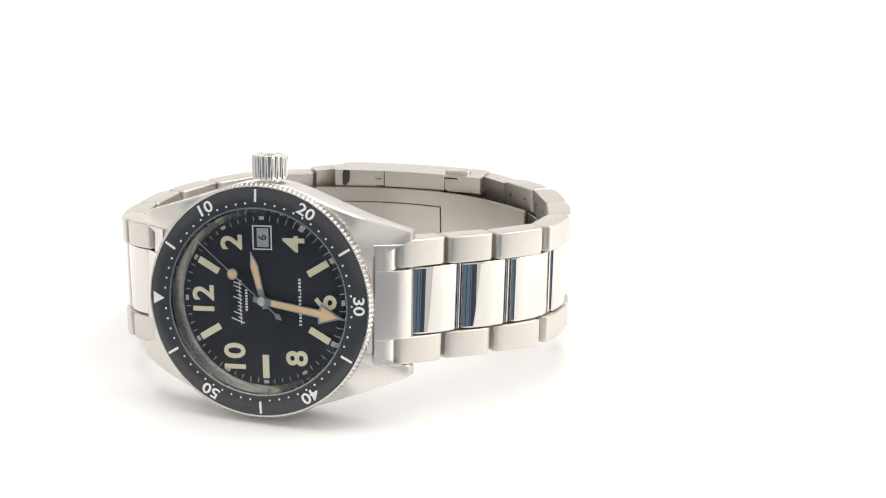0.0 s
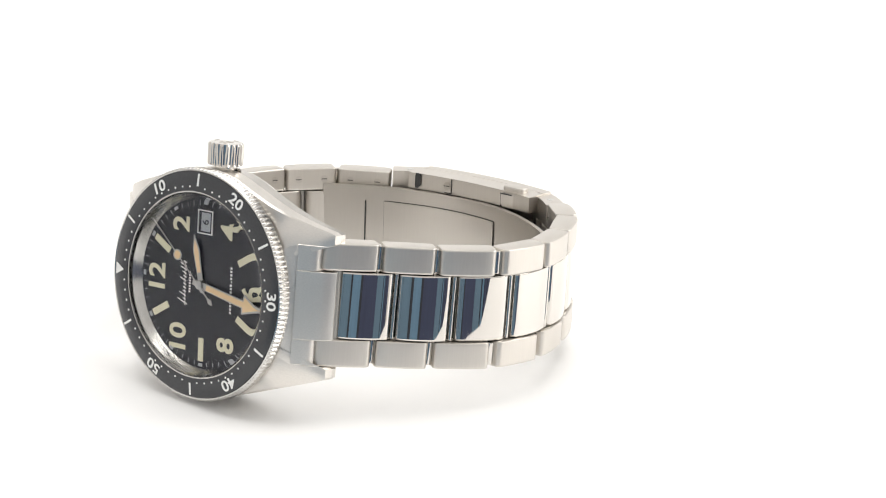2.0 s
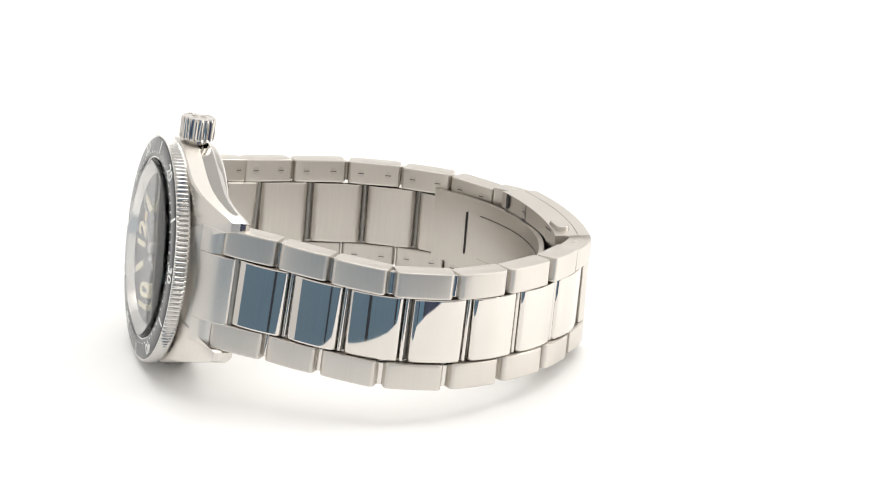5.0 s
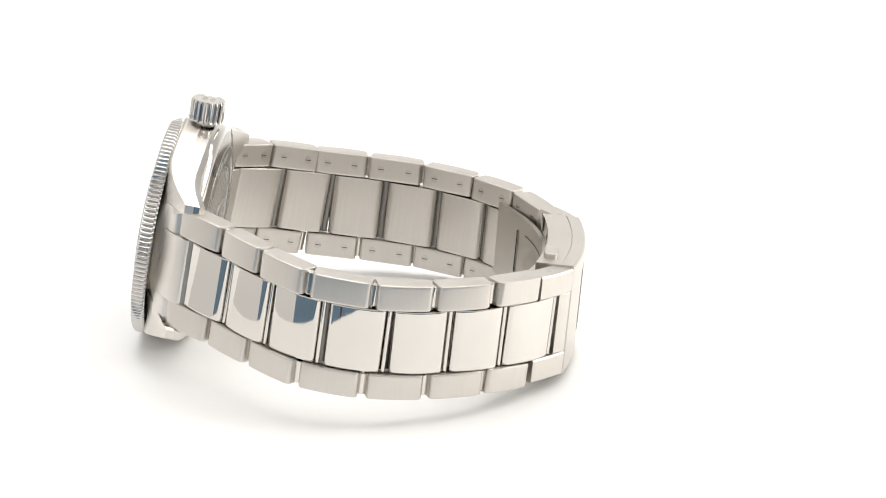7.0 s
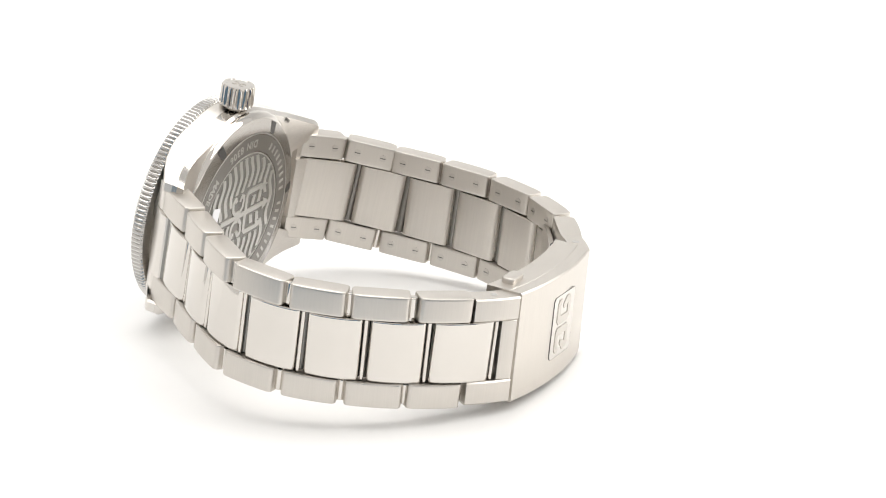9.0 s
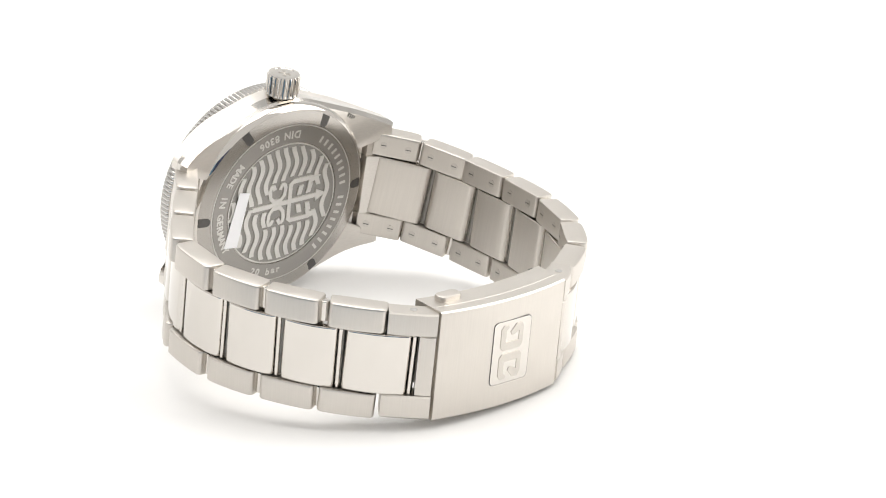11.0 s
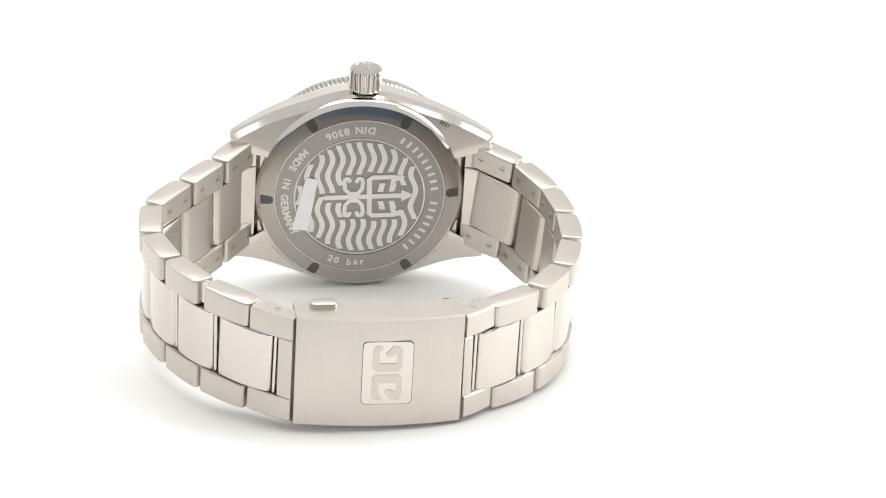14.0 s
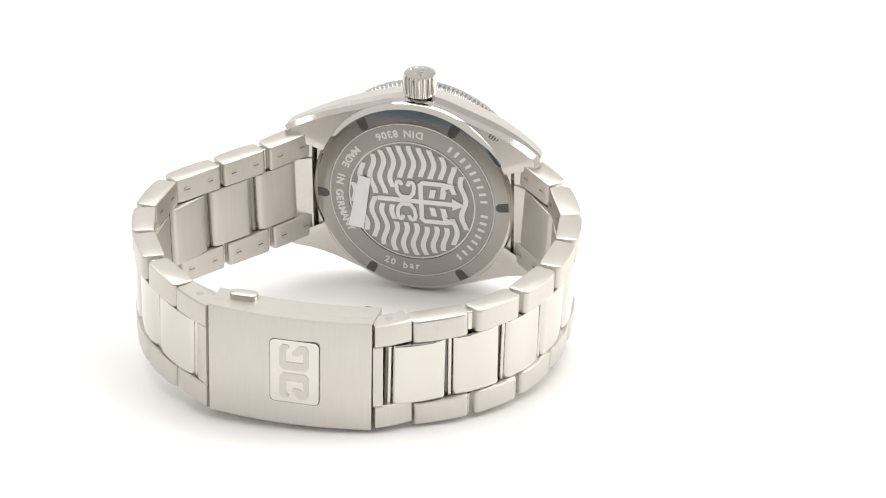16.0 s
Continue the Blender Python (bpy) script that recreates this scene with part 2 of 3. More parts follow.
def build_case():
    out = case_outline()
    bm = bmesh.new()
    loops = []

    def front(x):
        d = max(0, abs(x) - 12.5)
        return 2.3 + 0.03 * d ** 2 + 0.12 * d

    def back(x):
        d = max(0, abs(x) - 15)
        return 8.4 + 0.035 * d ** 2

    def ring_point(x, z, r):
        a = math.atan2(z, x)
        return r * math.cos(a), r * math.sin(a)
    levels = []
    for x, z in out:
        f, b = front(x), back(x)
        ix, iz = ring_point(x, z, 17.2)
        cx, cz = x * 0.985, z * 0.985
        levels.append([(ix, 2.3, iz), (cx, f, cz), (x, f + 0.35, z), (x, f + (b - f) * 0.5, z), (x, b - 0.9, z), (x * 0.965, b, z * 0.965), (ix, 8.9, iz)])
    cols = [[bm.verts.new(p) for p in col] for col in levels]
    k = len(cols)
    for i in range(k):
        a, b = cols[i], cols[(i + 1) % k]
        for j in range(6):
            bm.faces.new((a[j], a[j + 1], b[j + 1], b[j]))
        bm.faces.new((a[0], b[0], b[6], a[6]))
    ob = part("case", bm, BRUSHED_CASE, watch, "brushed steel case with tapering lugs", CASE_M, 28)
    ob.data.materials.append(FLANK)
    for i in range(k):
        for j in (3, 4):
            ob.data.polygons[i * 7 + j].material_index = 1
    return ob


case = build_case()

R_OUT = 19.45


def build_bezel():
    n, teeth = 1152, 144

    def ripple(i, k):
        if k in (3, 4, 5):
            return -0.36 * (0.5 - 0.5 * math.cos(2 * math.pi * i * teeth / n)) ** 2
        return 0.0
    bm = bmesh.new()
    lathe(bm, [(15.4, 2.4), (15.4, -0.25), (15.75, -0.3), (18.85, 0.15)], 180)
    ob_bm = bm
    lathe(ob_bm, [(18.8, 0.12), (19.0, -0.02), (19.2, 0.05), (R_OUT, 0.35), (R_OUT, 1.5), (R_OUT, 2.0), (19.1, 2.35), (15.4, 2.4)], n, ripple=ripple)
    bz = part("bezel", bm, BEZEL_STEEL, watch, "polished steel rotating bezel with coin edge", mm_matrix(BEZEL_M), 30)
    bm = bmesh.new()
    lathe(bm, [(15.62, 0.2), (15.62, -0.36), (15.75, -0.42), (18.7, -0.08), (18.85, 0.0), (18.85, 0.3)], 180)
    insert = part("bezel_insert", bm, CERAMIC, bz, "black ceramic bezel insert")

    def plane(minute, r, up_out=True):
        a = 2 * math.pi * minute / 60
        d = Vector((-math.cos(a), 0, math.sin(a)))
        y = -0.42 + (r - 15.75) / 2.95 * 0.34
        slope = (d * 2.95 + Y * 0.34).normalized()
        out = Vector((d.x * 0.34 / 2.95, -1, d.z * 0.34 / 2.95)).normalized()
        right = slope.cross(out)
        return (d * r + Y * (y + 0.0), right, slope, out)
    for m in range(60):
        bm = bmesh.new()
        if m == 0:
            slab(bm, [(-1.05, 1.0), (0, -1.05), (1.05, 1.0)], plane(0, 17.5), 0.03)
            part("triangle_marker", bm, PRINT, bz, smooth=0)
        elif m in (5, 15, 25, 35, 45, 55):
            slab(bm, [(-0.2, -1.1), (0.2, -1.1), (0.2, 1.0), (-0.2, 1.0)], plane(m, 17.6), 0.03)
            part("minute_line", bm, PRINT, bz, smooth=0)
        else:
            slab(bm, [(0.17 * math.cos(i * math.pi / 5), 0.17 * math.sin(i * math.pi / 5)) for i in range(10)], plane(m, 16.35), 0.03)
            part("minute_dot", bm, PRINT, bz, smooth=0)
        if m in (10, 20, 30, 40, 50):
            bm = bmesh.new()
            letters(bm, str(m), 2.6, plane(m, 17.55), 0.03, 0.05, 0.0, 1.22)
            part("bezel_numeral", bm, PRINT, bz, smooth=0)
    return bz


bezel = build_bezel()

DY = 1.9   # dial plane
DIAL_PLANE = (Y * DY, Z, -X, -Y)


def dial_frame(minute, r, upright=True, lift=0.0):
    a = 2 * math.pi * minute / 60
    d = Vector((-math.cos(a), 0, math.sin(a)))
    o = d * r + Y * (DY - lift)
    if upright:
        return (o, Z.copy(), -X, -Y)
    return (o, d.cross(-Y), d, -Y)


def rect(w, h):
    return [(-w / 2, -h / 2), (w / 2, -h / 2), (w / 2, h / 2), (-w / 2, h / 2)]


def build_dial():
    bm = bmesh.new()
    rings = lathe(bm, [(0.01, DY), (14.6, DY), (14.6, DY + 0.4), (0.01, DY + 0.4)], 128)
    dial = part("dial", bm, DIAL, watch, "black galvanic dial with cream numerals", DIAL_M)
    bm = bmesh.new()
    lathe(bm, [(15.45, -0.1), (15.3, 0.05), (14.15, DY - 0.02), (14.3, DY + 0.3), (15.45, DY + 0.3)], 128, closed=True)
    part("inner_flange", bm, BEZEL_STEEL, watch, "grey steel flange ring round the dial", DIAL_M)
    for m in range(60):
        bm = bmesh.new()
        if m % 5 == 0:
            slab(bm, rect(0.85, 0.5), dial_frame(m, 13.55, False), 0.12, 0.0)
            part("hour_block", bm, GREYPRINT, dial, smooth=0)
        else:
            slab(bm, rect(0.1, 0.75), dial_frame(m, 13.45, False), 0.03, 0.0)
            part("minute_tick", bm, GREYPRINT, dial, smooth=0)
    for h in range(1, 13):
        bm = bmesh.new()
        if h == 3:
            continue
        if h % 2:
            slab(bm, rect(1.12, 3.9), dial_frame(h * 5, 11.0, False), 0.12)
            part("hour_bar", bm, LUME, dial, smooth=0)
        else:
            letters(bm, str(h), 5.1, dial_frame(h * 5, 10.9 if h not in (6, 12) else 10.7), 0.12, 0.12, 0.0, 1.04)
            part("hour_numeral", bm, LUME, dial, smooth=0)
    # date window
    f = dial_frame(15, 10.35)
    bm = bmesh.new()
    for u0, u1, v0, v1 in ((-2.0, 2.0, 1.5, 1.68), (-2.0, 2.0, -1.68, -1.5), (-2.0, -1.82, -1.5, 1.5), (1.82, 2.0, -1.5, 1.5)):
        slab(bm, [(u0, v0), (u1, v0), (u1, v1), (u0, v1)], f, 0.14)
    part("date_frame", bm, PRINT, dial, "white date window frame", smooth=0)
    bm = bmesh.new()
    slab(bm, [(-1.55, -1.1), (1.55, -1.1), (1.55, 0.95), (-1.55, 0.95)], f, 0.01)
    part("date_disc", bm, WINDOW, dial, "grey date disc", smooth=0)
    bm = bmesh.new()
    letters(bm, "6", 2.0, f, 0.01, 0.03, 0.015)
    part("date_numeral", bm, DIAL, dial, smooth=0)
    # brand writing as plain bars
    def word(u0, v0, heights, step, width, slant, rise=0.0):
        """A word that stands as a row of plain upright bars."""
        for i, h in enumerate(heights):
            bm = bmesh.new()
            u, v = u0 + i * step, v0 + i * rise
            low, top = (-0.35 if h > 1.6 else 0.0), h
            slab(bm, [(u + low * slant, v + low), (u + width + low * slant, v + low), (u + width + top * slant, v + top), (u + top * slant, v + top)], DIAL_PLANE, 0.02)
            part("dial_lettering", bm, PRINT, dial, smooth=0)
    word(-3.9, 3.9, (1.9, 0.7, 1.5, 0.75, 0.75, 0.75, 1.5, 0.7, 0.95, 1.4, 1.4, 0.75), 0.62, 0.2, 0.35)
    bm = bmesh.new()
    slab(bm, [(-4.2, 4.05), (3.2, 4.25), (3.2, 4.37), (-4.2, 4.17)], DIAL_PLANE, 0.02)
    part("dial_lettering", bm, PRINT, dial, smooth=0)
    word(-1.85, 2.9, (0.42,) * 8, 0.46, 0.3, 0.0)
    word(-4.0, -6.5, (0.46,) * 9 + (0.2,) + (0.46,) * 4, 0.57, 0.34, 0.0)
    return dial


dial = build_dial()


def hand_shape(bm, pts, direction, y, depth=0.14):
    """A hand's outline (across, along) laid along direction in the dial plane."""
    d = Vector((direction[0], 0, direction[1])).normalized()
    slab(bm, pts, (Y * y, d.cross(-Y), d, -Y), depth)


def build_hands():
    hour, minute, second = (-1.9, 8.0), (13.6, -2.4), (-11.3, 9.9)
    bm = bmesh.new()
    hand_shape(bm, [(-0.45, -1.4), (0.45, -1.4), (0.55, 1.5), (0.75, 5.9), (0.0, 8.4), (-0.75, 5.9), (-0.55, 1.5)], hour, DY - 0.45)
    h = part("hour_hand", bm, HAND, watch, "grey steel hour hand with orange lume", DIAL_M, 0)
    bm = bmesh.new()
    hand_shape(bm, [(-0.36, 2.0), (0.36, 2.0), (0.5, 5.8), (0.0, 7.5), (-0.5, 5.8)], hour, DY - 0.59, 0.04)
    part("lume", bm, LUME_HAND, h, "pale orange lume", smooth=0)
    bm = bmesh.new()
    hand_shape(bm, [(-0.45, -1.6), (0.45, -1.6), (0.62, 2), (0.7, 9.9), (1.75, 10.1), (0.0, 14.1), (-1.75, 10.1), (-0.7, 9.9), (-0.62, 2)], minute, DY - 0.8)
    h = part("minute_hand", bm, HAND, watch, "grey steel arrow minute hand with orange lume", DIAL_M, 0)
    bm = bmesh.new()
    hand_shape(bm, [(-0.44, 1.6), (0.44, 1.6), (0.48, 10.2), (1.3, 10.35), (0.0, 13.3), (-1.3, 10.35), (-0.48, 10.2)], minute, DY - 0.94, 0.04)
    part("lume", bm, LUME_HAND, h, "pale orange lume", smooth=0)
    bm = bmesh.new()
    hand_shape(bm, [(-0.13, -3.6), (0.13, -3.6), (0.11, 0), (0.06, 14.6), (-0.06, 14.6), (-0.11, 0)], second, DY - 1.15, 0.1)
    hand_shape(bm, [(0, -4.6), (0.5, -3.7), (0, -2.8), (-0.5, -3.7)], second, DY - 1.17, 0.1)
    hand_shape(bm, [(0.95 * math.cos(i * math.pi / 10), 6.6 + 0.95 * math.sin(i * math.pi / 10)) for i in range(20)][:], second, DY - 1.16, 0.08)
    h = part("seconds_hand", bm, HAND, watch, "thin grey seconds hand with lume dot", DIAL_M, 0)
    bm = bmesh.new()
    hand_shape(bm, [(0.7 * math.cos(i * math.pi / 10), 6.6 + 0.7 * math.sin(i * math.pi / 10)) for i in range(20)], second, DY - 1.24, 0.04)
    part("lume", bm, LUME_HAND, h, "pale orange lume", smooth=0)
    bm = bmesh.new()
    lathe(bm, [(0.01, DY - 1.4), (0.55, DY - 1.36), (0.75, DY - 1.2), (0.75, DY)], 32)
    part("centre_cap", bm, HAND, watch, "", DIAL_M)


build_hands()


def build_crystal():
    bm = bmesh.new()
    prof = [(0.01, -1.15)] + [(14.35 * math.sin(a), -0.8 - 0.35 * (1 - (math.sin(a)) ** 2)) for a in [i * math.pi / 24 for i in range(1, 13)]] + [(14.65, -0.76), (15.0, -0.61), (15.25, -0.42), (15.38, -0.1), (15.1, 0.3), (14.6, 0.35), (0.01, 0.15)]
    lathe(bm, prof, 128)
    ob = part("crystal", bm, CRYSTAL, watch, "domed clear sapphire crystal", CASE_M, 60)
    ob.visible_shadow = False


build_crystal()


def build_crown():
    n = 240
    zc, yc = 19.75, 5.6
    bm = bmesh.new()

    def ripple(i, k):
        return -0.34 * (0.5 - 0.5 * math.cos(2 * math.pi * i / n * 18)) ** 0.8 if k in (2, 3) else 0
    rings = lathe(bm, [(2.3, 0), (2.9, 0.0), (3.0, 0.3), (3.0, 3.4), (2.75, 3.75), (2.2, 3.8), (2.1, 3.72), (0.01, 3.72)], n, ripple=ripple)
    lathe(bm, [(1.9, -1.5), (1.9, 0.1)], 32)
    m = CASE @ Matrix.Translation((-0.4, yc, zc)) @ pose(0, 0, 0, 90, 0, 0)
    crown = part("crown", bm, POLISHED, watch, "fluted polished steel crown", mm_matrix(m), 30)
    bm = bmesh.new()
    for s in (-1, 1):
        pts = [(s * (0.75 + 0.55 * math.cos(a)), 0.75 * math.sin(a)) for a in [radians(40 + i * 28) for i in range(11)]]
        pts += [(s * (0.75 + 0.33 * math.cos(a)), 0.5 * math.sin(a)) for a in [radians(320 - i * 28) for i in range(11)]]
        slab(bm, pts, (Y * 3.72, Z, X, Y), 0.08)
    part("emblem", bm, SATIN, crown, "engraved emblem shapes", smooth=0)


build_crown()


EMBLEM_TURN = Matrix.Rotation(radians(2.4), 3, "Y")
EMBLEM_PLANE = (Y * 9.86, EMBLEM_TURN @ -X, EMBLEM_TURN @ Z, Y)


def build_caseback():
    bm = bmesh.new()
    lathe(bm, [(17.9, 8.0), (17.85, 9.42), (16.6, 9.76), (15.4, 9.98), (15.35, 9.86), (15.1, 9.86), (15.05, 10.0), (11.95, 10.02), (11.9, 9.85), (0.01, 9.85)], 160)
    back = part("caseback", bm, BACK_STEEL, watch, "satin steel caseback engraved with waves and writing", CASE_M, 25)
    bm = bmesh.new()
    lathe(bm, [(18.85, 7.8), (18.87, 8.4), (18.65, 8.88), (18.3, 9.2), (17.87, 9.43), (17.8, 9.36), (17.8, 8.0)], 160)
    part("caseback_rim", bm, POLISHED, back, "polished rim of the caseback")
    bm = bmesh.new()
    lathe(bm, [(15.02, 9.9), (15.0, 10.03), (11.95, 10.05), (11.92, 9.9)], 160)
    part("inscription_ring", bm, RING_STEEL, back, "matt steel inscription ring")
    for r0 in (11.62, 15.22):
        bm = bmesh.new()
        lathe(bm, [(r0 - 0.13, 9.85), (r0 - 0.1, 10.0), (r0 + 0.1, 10.0), (r0 + 0.13, 9.85)], 160)
        part("ring_line", bm, BRIGHT, back, "fine bright ring")
    # notches for the opening tool
    for i in range(6):
        a = radians(-2.8 + 60 * i)
        d = Vector((math.cos(a), 0, math.sin(a)))
        nrm = (Y + d * 0.196).normalized()
        along = (d - Y * 0.196).normalized()
        bm = bmesh.new()
        pts = [(-0.85, 1.0), (0.85, 1.0)] + [(0.85 * math.cos(b), -0.45 + 0.85 * math.sin(b)) for b in [radians(-i * 18) for i in range(11)]]
        slab(bm, pts, (d * 16.75 + Y * 9.725, d.cross(nrm), along, nrm), 0.03)
        part("tool_notch", bm, NOTCH, back, "dark grey rounded notch", smooth=0)

    def arc_word(text, start, step, r, inward, size):
        """Letters one by one round the caseback; start and step in degrees as seen from behind."""
        for i, ch in enumerate(text):
            if ch == " ":
                continue
            a = radians(start + step * i + 2.6)
            d = Vector((-math.cos(a), 0, math.sin(a)))
            up = -d if inward else d
            right = up.cross(Y)
            bm = bmesh.new()
            letters(bm, ch, size, (d * r + Y * 10.05, right, up, Y), 0.07, 0.05)
            part("engraved_letter", bm, BRIGHT, back, smooth=0)
    arc_word("DIN 8306", 81, 4.7, 13.45, True, 1.95)
    arc_word("MADE IN GERMANY", 137, 5.15, 13.45, True, 1.85)
    arc_word("20 bar", 247, 5.0, 13.45, True, 1.8)
    # the maker's name round the rim as plain bars
    for i in range(18):
        if i == 9:
            continue
        a = radians(58 - 6.3 * i)
        d = Vector((-math.cos(a), 0, math.sin(a)))
        bm = bmesh.new()
        slab(bm, rect(0.5, 1.3), (d * 13.45 + Y * 10.05, d.cross(Y), d, Y), 0.07)
        part("engraved_bar", bm, BRIGHT, back, smooth=0)
    # wave relief
    bm = bmesh.new()
    lathe(bm, [(11.6, 9.86), (0.01, 9.86)], 96)
    part("emblem_field", bm, DARK_STEEL, back, "dark sandblasted field of the emblem")
    def clear(u, v):
        """The part of the field that the emblem keeps free of waves."""
        v = abs(v)
        if u < -3.3:
            return u > -6.8 and v < 0.85
        return v < (4.35 if u < 0.9 else 4.75 if u < 6.3 else 3.9 - 1.1 * (u - 6.3) if u < 9.4 else 0)

    for j in range(-6, 7):
        off = j * 1.86 + 0.3
        half = math.sqrt(max(0.1, 11.3 ** 2 - off ** 2))
        runs, cur = [], []
        for i in range(81):
            v = -half + 2 * half * i / 80
            u = off + 0.45 * math.sin(v * 0.95 + 0.6)
            if math.hypot(u, v) > 11.2 or clear(u, v):
                if len(cur) > 3:
                    runs.append(cur)
                cur = []
            else:
                cur.append((u, v))
        if len(cur) > 3:
            runs.append(cur)
        for run in runs:
            bm = bmesh.new()
            slab(bm, [(u - 0.48, v) for u, v in run] + [(u + 0.48, v) for u, v in reversed(run)], EMBLEM_PLANE, 0.16)
            part("wave", bm, BRIGHT, back, smooth=0)
    # trident emblem, plain shapes; u to the right as seen from behind
    bp = EMBLEM_PLANE

    def bars(name, quads):
        for k, q in enumerate(quads):
            b2 = bmesh.new()
            slab(b2, q, bp, 0.17 + 0.008 * k)
            part(name, b2, BRIGHT, back, smooth=0)

    def stroke(p, q, w):
        p, q = Vector(p), Vector(q)
        n = (q - p).normalized()
        s = Vector((-n.y, n.x)) * w / 2
        return [tuple(p - s), tuple(q - s), tuple(q + s), tuple(p + s)]
    quads = [stroke((-6.4, 0), (8.0, 0), 0.9), stroke((1.75, -3.4), (1.75, 3.4), 0.85), [(7.5, -1.2), (9.8, 0), (7.5, 1.2)]]
    for s in (-1, 1):
        quads += [stroke((2.3, s * 3.85), (6.4, s * 3.85), 0.85), stroke((1.45, s * 3.15), (2.55, s * 4.1), 0.8)]
        barb = [(5.4, s * 2.3), (8.3, s * 3.9), (5.9, s * 4.25)]
        quads.append(barb if s > 0 else barb[::-1])
        for u0 in (3.2, 5.2):
            tooth = [(u0, s * 0.95), (u0 + 1.0, s * 0.95), (u0 + 1.45, s * 2.7), (u0 + 0.4, s * 2.7)]
            quads.append(tooth if s > 0 else tooth[::-1])
    bars("trident", quads)
    # the two scrolls on the shaft, each an open bow with curled ends
    for s in (-1, 1):
        path = [(-1.75, 3.1), (-2.0, 3.75), (-2.55, 3.7), (-2.75, 3.0), (-2.6, 1.6), (-1.9, 0.75), (-0.3, 0.75), (0.4, 1.6), (0.6, 3.0), (0.35, 3.7), (-0.3, 3.75), (-0.6, 3.0)]
        quads = []
        for p, q in zip(path, path[1:]):
            d = (Vector(q) - Vector(p)).normalized() * 0.12
            quad = stroke((p[0] - d.x, s * (p[1] - d.y)), (q[0] + d.x, s * (q[1] + d.y)), 0.72)
            quads.append(quad)
        bars("trident_scroll", quads)
    # the number engraved on the lug, as plain bars
    for i in range(7):
        o = Vector((-14.0 - 0.42 * i, 8.5, 14.35 - 0.28 * i))
        bm = bmesh.new()
        slab(bm, rect(0.24, 0.8), (o, Vector((-0.83, 0, -0.56)), Vector((-0.56, 0, 0.83)), Y), 0.06)
        part("engraved_bar", bm, NOTCH, case, smooth=0)
    # protective strip
    bm = bmesh.new()
    slab(bm, [(-11.9, -6.7), (-9.0, -6.9), (-7.6, 3.5), (-9.8, 3.9)], (Y * 10.12, -X, Z, Y), 0.06)
    part("film_strip", bm, STICKER, watch, "white strip of film stuck on the caseback", CASE_M, 0)


build_caseback()

# ---- the bracelet ----
def level(x, y):
    """Height of the bracelet's middle line near the clasp."""
    return 10.45 + 0.042 * x - 0.1 * (y - 38)


WIDE = Vector((-0.03, 0.085, 1)).normalized()
# joints between the links: middle of the bracelet's width and thickness, and its lean
RIGHT = [(16.75, -27.1, 19.9, -0.05, 0.14), (22.45, -18.8, 18.6, -0.05, 0.14), (28.35, -11.3, 17.5, -0.03, 0.13), (34.25, -2.95, 16.5, -0.02, 0.12),
         (34.7, 7.5, 15.1, -0.02, 0.12), (31.45, 16.95, 14.0, -0.02, 0.11), (26.2, 25.7, 13.1, -0.03, 0.1), (18.6, 32.3, 11.8, -0.03, 0.09)]
LEFT = [(-23.2, -27.2, 18.2, -0.06, 0.15), (-30.4, -21.4, 16.2, -0.08, 0.15), (-34.85, -13.0, 13.9, -0.1, 0.14), (-36.4, -3.1, 12.6, -0.1, 0.13),
        (-36.15, 7.3, 11.6, -0.09, 0.12), (-33.4, 17.2, 10.7, -0.06, 0.1), (-27.9, 25.5, 10.2, -0.04, 0.09), (-19.4, 31.5, 9.8, -0.03, 0.085)]


def segment_pose(p, q, sign):
    """The pose of a link between two joints: x along, y outward, z across the bracelet."""
    a, b = Vector(p[:3]), Vector(q[:3])
    wide = Vector(((p[3] + q[3]) / 2, (p[4] + q[4]) / 2, 1)).normalized()
    u = (b - a).normalized()
    w = (wide - u * wide.dot(u)).normalized()
    n = w.cross(u)
    if sign > 0:
        n = -n
        w = -w
    m = Matrix((u, n, w)).transposed().to_4x4()
    m.translation = (a + b) / 2
    return m, (b - a).length


THICK = 3.7
C_R, C_L = (12.45, 36.5), (-14.95, 35.25)
BULGE = 1.5
CLASP_ENDS = {1: (*C_R, level(*C_R), -0.03, 0.085), -1: (*C_L, level(*C_L), -0.03, 0.085)}


def outer_mesh(length, w0, w1):
    bm = bmesh.new()
    prism(bm, rounded(-length / 2 + 0.4, length / 2 - 0.4, -THICK / 2, THICK / 2, 0.75, 0.55, 0.3, 5, -0.05), w0, w1, 0.26)
    return bm


def add_screws(ob, length, zc):
    for du in (-0.24, 0.24):
        bm = bmesh.new()
        n = 14
        ring = [(0.68 * math.cos(2 * math.pi * i / n), 0.68 * math.sin(2 * math.pi * i / n)) for i in range(n)]
        o = Vector((du * length, -THICK / 2 - 0.06, zc))
        slab(bm, ring, (o, X, Z, -Y), 0.05)
        s = part("screw", bm, SATIN, ob, "small steel bracelet screw", smooth=0)
        bm = bmesh.new()
        slab(bm, rect(1.0, 0.17), (o, X, Z, -Y), 0.065)
        part("slot", bm, NOTCH, ob, "dark slot", smooth=0)


def half_width(i, sign):
    return (10.35 if sign > 0 else 10.05) - 0.1 * i


